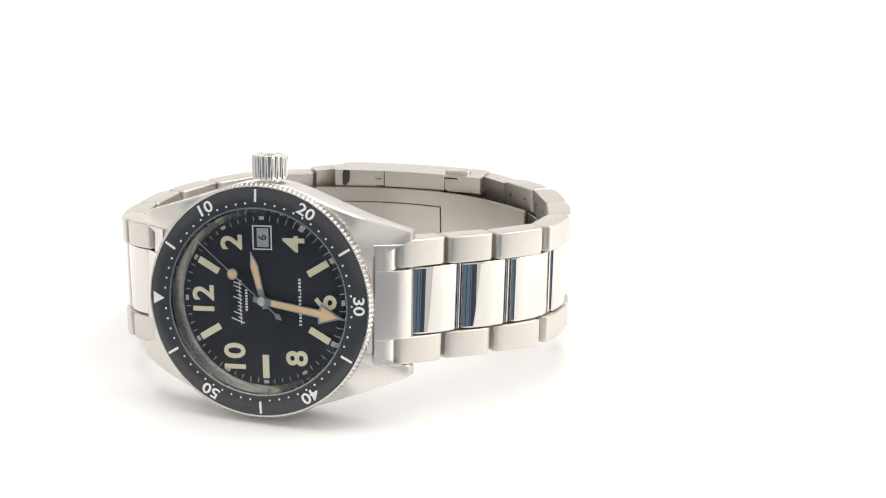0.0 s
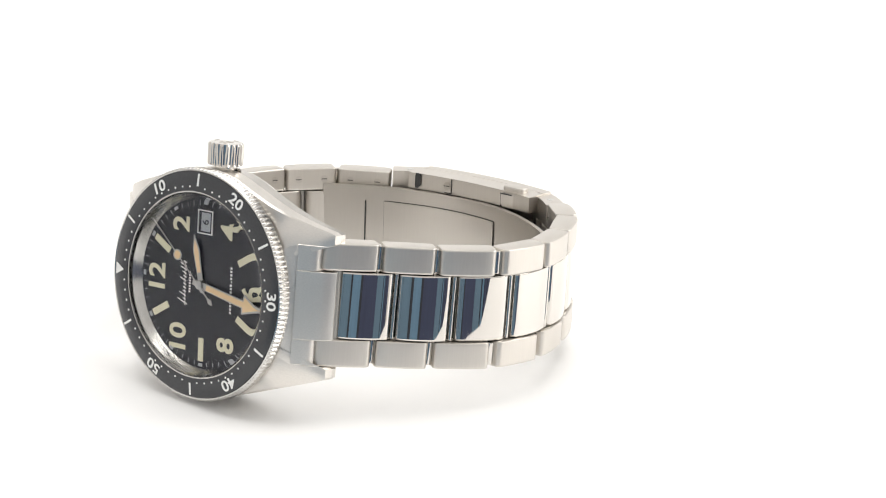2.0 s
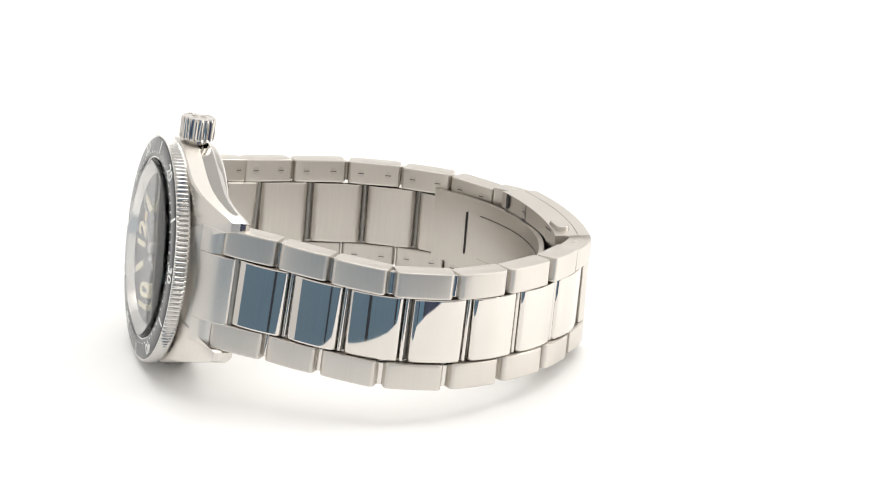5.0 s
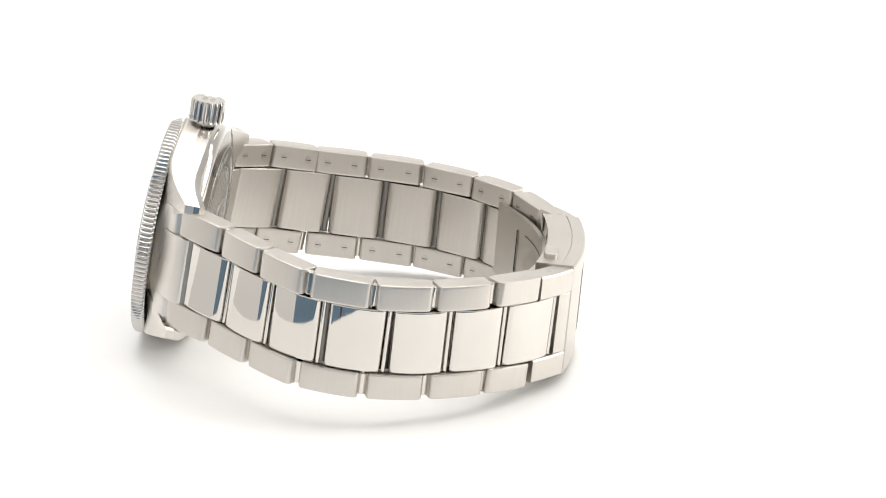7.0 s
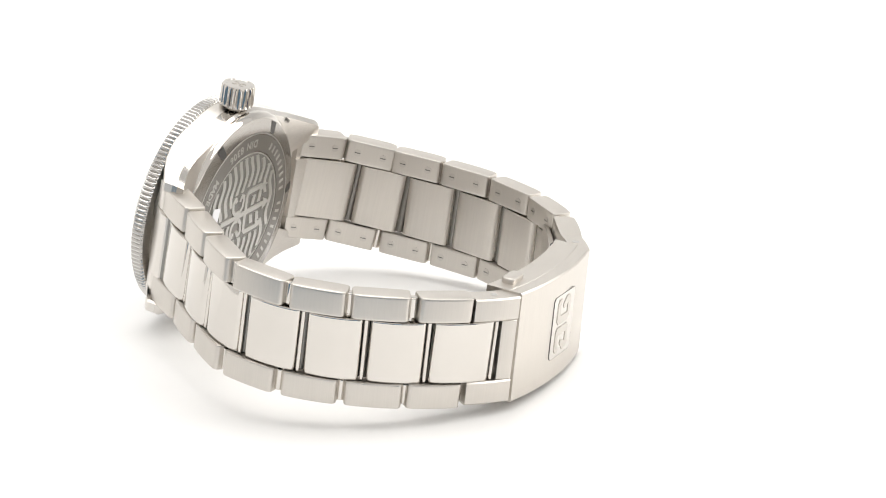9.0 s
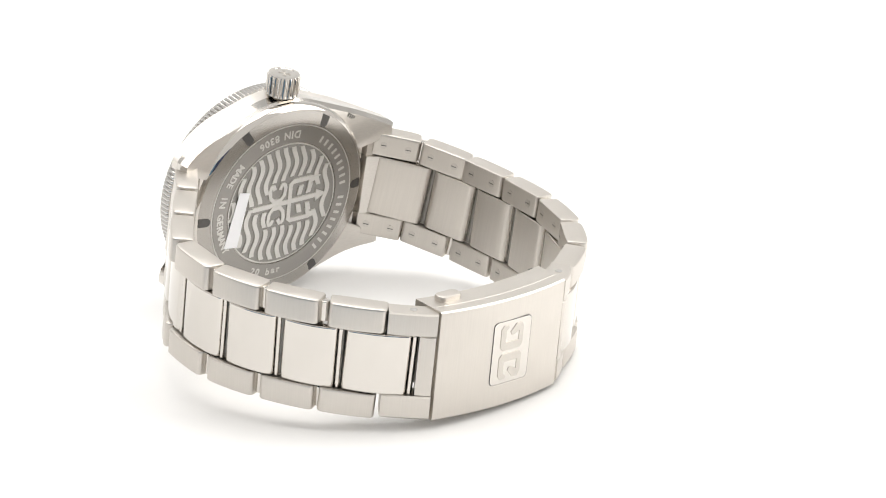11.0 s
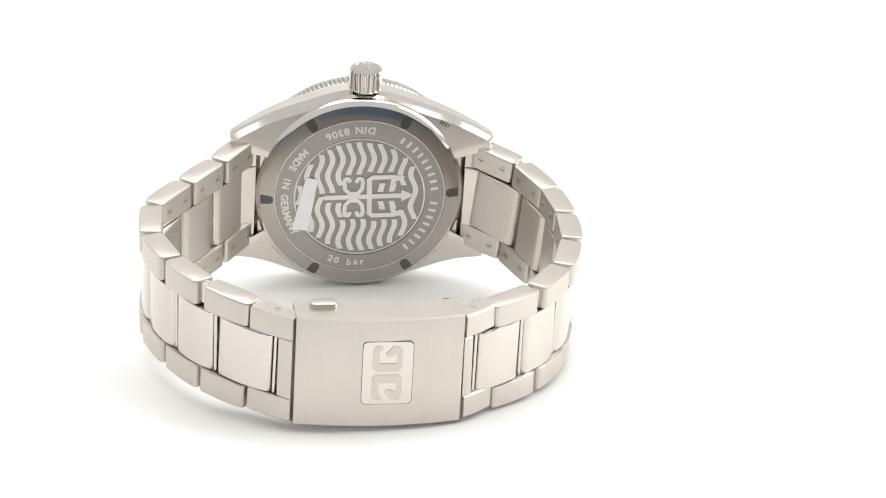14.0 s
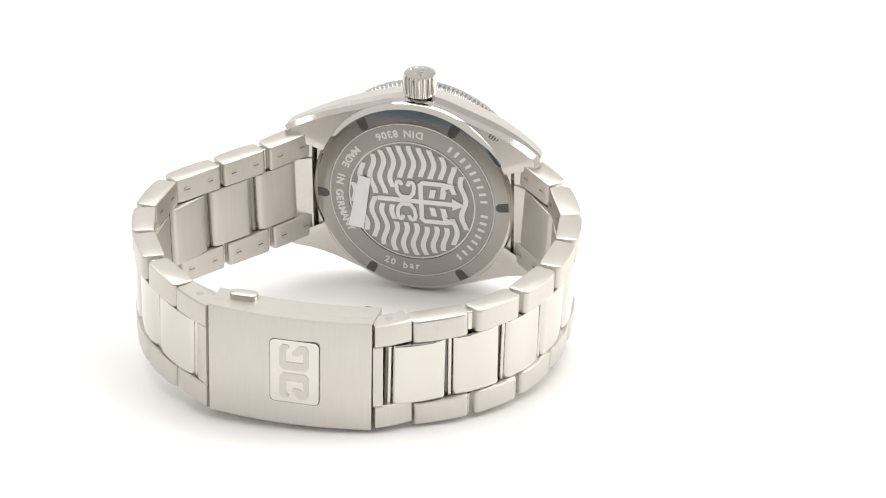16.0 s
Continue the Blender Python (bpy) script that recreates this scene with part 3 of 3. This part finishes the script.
def build_side(joints, sign):
    n = len(joints) - 1
    for i in range(n):
        m, length = segment_pose(joints[i], joints[i + 1], sign)
        hw, cw = half_width(i, sign), 5.65 - 0.05 * i
        for s in (-1, 1):
            w0, w1 = sorted((s * (cw + 0.12), s * hw))
            ob = part("outer_link", outer_mesh(length, w0, w1), BRUSHED, watch, "brushed steel outer bracelet link", mm_matrix(m))
            add_screws(ob, length, (w0 + w1) / 2)
    # centre links sit a third of a pitch further from the case
    pts = []
    for i in range(n):
        p, q = np.array(joints[i]), np.array(joints[i + 1])
        pts.append(p + (q - p) * ((0.31 if sign > 0 else 0.36) if i or sign > 0 else 0.12))
    last = np.array(joints[n]) + (np.array(CLASP_ENDS[sign]) - np.array(joints[n])) * 0.62
    pts.append(last)
    for i in range(n):
        m, length = segment_pose(pts[i], pts[i + 1], sign)
        cw = 5.6 - 0.05 * i
        bm = bmesh.new()
        prism(bm, rounded(-length / 2 + 0.52, length / 2 - 0.52, -THICK / 2 + 0.2, THICK / 2 - 0.25, 0.7, 1.2, 0.58, 5, -0.05), -cw, cw, 0.22)
        bm.normal_update()
        inner = [k for k, f in enumerate(bm.faces) if f.calc_center_median().y < -THICK / 2 + 0.6]
        ob = part("centre_link", bm, POLISHED, watch, "polished steel centre bracelet link", mm_matrix(m))
        ob.data.materials.append(BRUSHED)
        for k in inner:
            ob.data.polygons[k].material_index = 1
        bm = bmesh.new()
        prism(bm, [(length / 2 + 0.34 * math.cos(k * math.pi / 8), 1.0 + 0.34 * math.sin(k * math.pi / 8)) for k in range(16)], -cw + 0.1, cw - 0.1, 0.08)
        part("hinge_bar", bm, POLISHED, watch, "", mm_matrix(m))
        bm = bmesh.new()
        prism(bm, [(length / 2 + 0.62 * math.cos(k * math.pi / 6), -0.2 + 0.75 * math.sin(k * math.pi / 6)) for k in range(12)], -cw + 0.15, cw - 0.15, 0.08)
        part("hinge_core", bm, DARK_STEEL, watch, "", mm_matrix(m))
    for i in range(1, n):
        m, length = segment_pose(joints[i - 1], joints[i], sign)
        bm = bmesh.new()
        ring = [(length / 2 + 0.85 * math.cos(k * math.pi / 8), -0.1 + 0.85 * math.sin(k * math.pi / 8)) for k in range(16)]
        for side in (-1, 1):
            w0, w1 = sorted((side * 5.9, side * (half_width(i, sign) - 0.35)))
            prism(bm, ring, w0, w1, 0.1)
        part("link_pin", bm, POLISHED, watch, "", mm_matrix(m))


build_side(RIGHT, 1)
build_side(LEFT, -1)


def build_end_link(side):
    """Solid end piece between the lugs, in the case's own space."""
    bm = bmesh.new()
    s = side
    prof = [(18.7, 4.0), (20.1, 5.0), (21.6, 6.3), (22.8, 7.5), (23.3, 8.8), (22.9, 10.4), (21.6, 10.8), (18.7, 9.6)]
    prof = [(s * x, y) for x, y in prof]
    prism(bm, prof, -5.7, 5.7, 0.1)
    prof2 = [(18.7, 4.05), (19.9, 4.95), (20.8, 5.8), (21.15, 6.4), (21.2, 8.6), (20.4, 9.6), (18.7, 9.4)]
    prof2 = [(s * x, y) for x, y in prof2]
    prism(bm, prof2, 5.76, 9.98, 0.08)
    prism(bm, prof2, -9.98, -5.76, 0.08)
    part("end_link", bm, BRUSHED_CASE, watch, "brushed steel end link between the lugs", CASE_M)
    bm = bmesh.new()
    prism(bm, [(s * 22.6 + 0.8 * math.cos(k * math.pi / 6), 9.6 + 0.8 * math.sin(k * math.pi / 6)) for k in range(12)], -10.0, 10.0, 0.1)
    part("spring_bar", bm, DARK_STEEL, watch, "dark steel spring bar", CASE_M)
    # solid dark blocks; the shade of the spring bar recesses is in their colour
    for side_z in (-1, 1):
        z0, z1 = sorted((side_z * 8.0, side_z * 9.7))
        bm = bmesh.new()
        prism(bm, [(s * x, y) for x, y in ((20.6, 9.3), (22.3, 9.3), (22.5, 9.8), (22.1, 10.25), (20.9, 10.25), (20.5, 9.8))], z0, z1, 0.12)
        part("spring_bar_shade", bm, GAP_SHADE, watch, "dark block for the shade in the spring bar recess", CASE_M)


build_end_link(1)
build_end_link(-1)


def curved_plate(bm, p, q, bulge, t0, t1, w0, w1, n=16, bev=0.25):
    """A plate that bends from p to q (plan points), offsets t0..t1 from the arc, heights w0..w1 across."""
    a, b = Vector((*p, level(*p))), Vector((*q, level(*q)))
    u = (b - a).normalized()
    out = u.cross(WIDE)
    if out.y < 0:
        out = -out
    half = (b - a).length / 2
    mid = (a + b) / 2
    m = Matrix((u, out, u.cross(out))).transposed().to_4x4()
    m.translation = mid
    def arc(s, t):
        return (s * half, bulge * (1 - s * s) + t)
    sgn = 1 if m.to_3x3().col[2].z > 0 else -1
    lo, hi = sorted((w0 * sgn, w1 * sgn))
    # bevel by hand: the rims are pulled in along the arc's offset
    loops = []
    for w, ins in ((lo, bev), (lo + bev, 0), (hi - bev, 0), (hi, bev)):
        pl = [arc(-1 + 2 * i / n, t1 - ins) for i in range(n + 1)] + [arc(1 - 2 * i / n, t0) for i in range(n + 1)]
        loops.append([bm.verts.new((x, y, w)) for x, y in pl])
    k = len(loops[0])
    for c, d in zip(loops, loops[1:]):
        for i in range(k):
            bm.faces.new((c[i], c[(i + 1) % k], d[(i + 1) % k], d[i]))
    for loop in (loops[0], loops[-1]):
        for i in range(n):
            bm.faces.new((loop[i], loop[i + 1], loop[k - 2 - i], loop[k - 1 - i]))
    return m, sgn, arc, half


def build_clasp():
    bm = bmesh.new()
    m, sgn, arc, half = curved_plate(bm, C_R, C_L, BULGE, -0.4, 1.9, -9.7, 9.7, bev=0.25)
    cover = part("clasp_cover", bm, BRUSHED, watch, "brushed steel folding clasp cover", mm_matrix(m))
    # emblem plate
    o = Vector((1.2, BULGE + 1.82, 0.15 * sgn))
    fr = (o, Vector((1, 0, 0)), Vector((0, 0, sgn)), Y)
    bm = bmesh.new()
    pts = []
    for cx, cy, a0 in ((3.3, 4.8, 0), (-3.3, 4.8, 90), (-3.3, -4.8, 180), (3.3, -4.8, 270)):
        for i in range(5):
            a = radians(a0 + i * 22.5)
            pts.append((cx + 0.8 * math.cos(a), cy + 0.8 * math.sin(a)))
    slab(bm, pts, fr, 0.12)
    b2 = bmesh.new()
    slab(b2, [(u * 1.022, v * 1.016) for u, v in pts], fr, 0.09)
    part("emblem_groove", b2, NOTCH, cover, "fine dark groove round the emblem", smooth=0)
    part("emblem_plate", bm, POLISHED, cover, "polished emblem plate", smooth=0)
    for s in (-1, 1):
        quads = [[(-1.9, 0.3), (1.8, 0.3), (2.4, 0.95), (2.4, 1.75), (-2.5, 1.75), (-2.5, 0.95)], [(1.5, 1.75), (2.4, 1.75), (2.4, 4.1), (1.5, 3.5)], [(-2.5, 1.75), (-1.4, 1.75), (-1.4, 3.9), (-2.5, 4.2)],
                 [(-2.5, 4.2), (-1.4, 3.9), (-0.85, 4.3), (-1.0, 4.8), (-2.0, 4.85)], [(2.4, 4.1), (1.9, 4.85), (0.8, 4.85), (0.5, 4.5), (1.5, 3.5)], [(0.5, 4.5), (-0.4, 3.5), (-0.1, 2.9), (0.6, 3.0), (1.5, 3.5)]]
        for q in quads:
            b2 = bmesh.new()
            slab(b2, [(x, s * y) for x, y in q], fr, 0.1, 0.12)
            part("emblem_shape", b2, SATIN, cover, "satin emblem shape", smooth=0)
    # end pieces that carry the last links
    for p, q in ((RIGHT[-1][:2], (C_R[0] - 0.5, C_R[1] + 0.42)), ((C_L[0] + 0.45, C_L[1] + 0.37), LEFT[-1][:2])):
        bm = bmesh.new()
        for w0, w1 in ((-9.35, -5.3), (5.3, 9.35)):
            mm, sg, ar, hf = curved_plate(bm, p, q, 0.25, -1.9, 1.7, w0, w1, 6)
        ob = part("clasp_end_piece", bm, BRUSHED, watch, "brushed steel end piece of the clasp", mm_matrix(mm))
        for rim in (-1, 1):
            b2 = bmesh.new()
            ring = [(0.62 * math.cos(i * math.pi / 8), 0.62 * math.sin(i * math.pi / 8)) for i in range(16)]
            slab(b2, ring, (Vector((0, -0.1, rim * 9.33)), X, Y * rim, Z * rim), 0.05)
            part("pin_head", b2, BEZEL_STEEL, ob, "small steel pin head", smooth=0)
    bm = bmesh.new()
    mm, sg, ar, hf = curved_plate(bm, (C_R[0] + 1.6, C_R[1] - 1.2), (C_R[0] - 0.5, C_R[1] + 0.42), 0.1, -1.9, 1.6, -5.4, 5.4, 4)
    part("clasp_bridge", bm, BRUSHED, watch, "", mm_matrix(mm))
    bm = bmesh.new()
    mm, sg, ar, hf = curved_plate(bm, (C_L[0] + 0.45, C_L[1] + 0.37), (C_L[0] - 1.0, C_L[1] - 0.4), 0.1, -1.9, 1.6, -5.4, 5.4, 4)
    part("clasp_bridge", bm, BRUSHED, watch, "", mm_matrix(mm))
    # side walls of the clasp box
    for w0, w1 in ((-9.68, -6.8), (6.8, 9.68)):
        bm = bmesh.new()
        mm, sg, ar, hf = curved_plate(bm, (C_R[0] - 0.04, C_R[1]), (C_L[0] + 0.04, C_L[1]), BULGE, -4.6, -0.42, w0, w1, 16, 0.1)
        part("clasp_wall", bm, BRUSHED, watch, "", mm_matrix(mm))
    # inner folding blades
    bm = bmesh.new()
    mm, sg, ar, hf = curved_plate(bm, (23.8, 25.2), (-27.7, 24.6), 9.7, -2.6, -1.6, -6.5, 6.5, 24, 0.1)
    blade = part("folding_blade", bm, SATIN, watch, "satin steel inner folding blade", mm_matrix(mm))
    def blade_patch(name, x0, x1, w0, w1, t, mat, label=""):
        """A patch that lies on the inner face of the blade between two plan places."""
        def on(x):
            sx = (x + 1.95) / 25.75
            return (x, 24.9 + 9.7 * (1 - sx * sx))
        b2 = bmesh.new()
        m2 = curved_plate(b2, on(x1), on(x0), 9.7 * ((x1 - x0) / 51.5) ** 2, -2.6 - t, -2.55, w0, w1, 14, 0.02)[0]
        part(name, b2, mat, watch, label, mm_matrix(m2))
    # groove and slot are layers on the uncut blade, their shade put in as colour
    blade_patch("blade_groove_shade", -18.45, 4.85, -4.06, 4.06, 0.22, NOTCH, "dark margin for the shade of a groove round the inner plate")
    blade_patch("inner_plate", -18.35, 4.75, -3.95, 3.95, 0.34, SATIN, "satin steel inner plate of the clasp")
    blade_patch("blade_slot_shade", -22.55, -22.35, -3.9, 3.9, 0.08, GAP_SHADE, "dark strip for the shade of a slot in the blade")
    def on_lip(pts, x, w, lift, mat, name, label):
        b2 = bmesh.new()
        n_at = BULGE * (1 - (x / half) ** 2) - 4.6
        slab(b2, pts, (Vector((x, n_at, w * sgn)), X, Z, -Y), 0.06, lift)
        part(name, b2, mat, cover, label, smooth=0)
    on_lip([(0.75 * math.cos(i * math.pi / 9), 0.75 * math.sin(i * math.pi / 9)) for i in range(18)], 5.8, 8.2, 0.02, SATIN, "lip_screw", "slotted steel screw")
    on_lip([(-0.65, -0.13), (0.62, -0.02), (0.65, 0.13), (-0.62, 0.02)], 5.8, 8.2, 0.04, GAP_SHADE, "slot", "dark slot")
    on_lip([(-1.15, -1.4), (-1.0, -1.4), (-0.95, 1.2), (0.95, 1.2), (1.0, -1.4), (1.15, -1.4), (1.1, 1.35), (-1.1, 1.35)], 5.8, 8.2, 0.0, GAP_SHADE, "screw_plate_line", "fine dark line")
    # flat sheets on the solid lip: shade of opening and gap painted dark
    on_lip([(-1.0, -1.5), (0.2, -1.5), (0.6, 0.2), (1.0, 1.2), (-0.2, 1.3), (-0.9, 0.6)], 12.0, 8.2, 0.03, GAP_SHADE, "lip_opening_shade", "dark sheet for the shade in the clasp lip's opening")
    on_lip([(-2.22, -1.05), (2.22, -1.05), (2.22, 1.4), (-2.22, 1.4)], -8.9, 8.2, 0.0, GAP_SHADE, "button_gap_shade", "dark sheet for the shade in the gap round the push button")
    on_lip([(-2.1, -0.85), (2.1, -0.85), (2.1, 0.9), (1.6, 1.4), (-1.6, 1.4), (-2.1, 0.9)], -8.9, 8.2, 0.05, BRUSHED, "button_face", "rounded inner face of the push button")
    # push buttons on both rims
    for s in (-1, 1):
        bm = bmesh.new()
        w0, w1 = sorted((s * 9.3, s * (10.6 if s * sgn > 0 else 9.75)))
        prism(bm, rounded(-11.2, -6.6, -3.4, -1.0, 0.9, 0.9, 0.0), w0, w1, 0.3)
        part("push_button", bm, BRUSHED, cover, "rounded steel clasp push button")


build_clasp()


def motions():
    rows = [(i * 0.5, pose(0, 0, 0, 0, 0, turn_angle(i * 0.5))) for i in range(33)]
    walk(watch, rows)


motions()
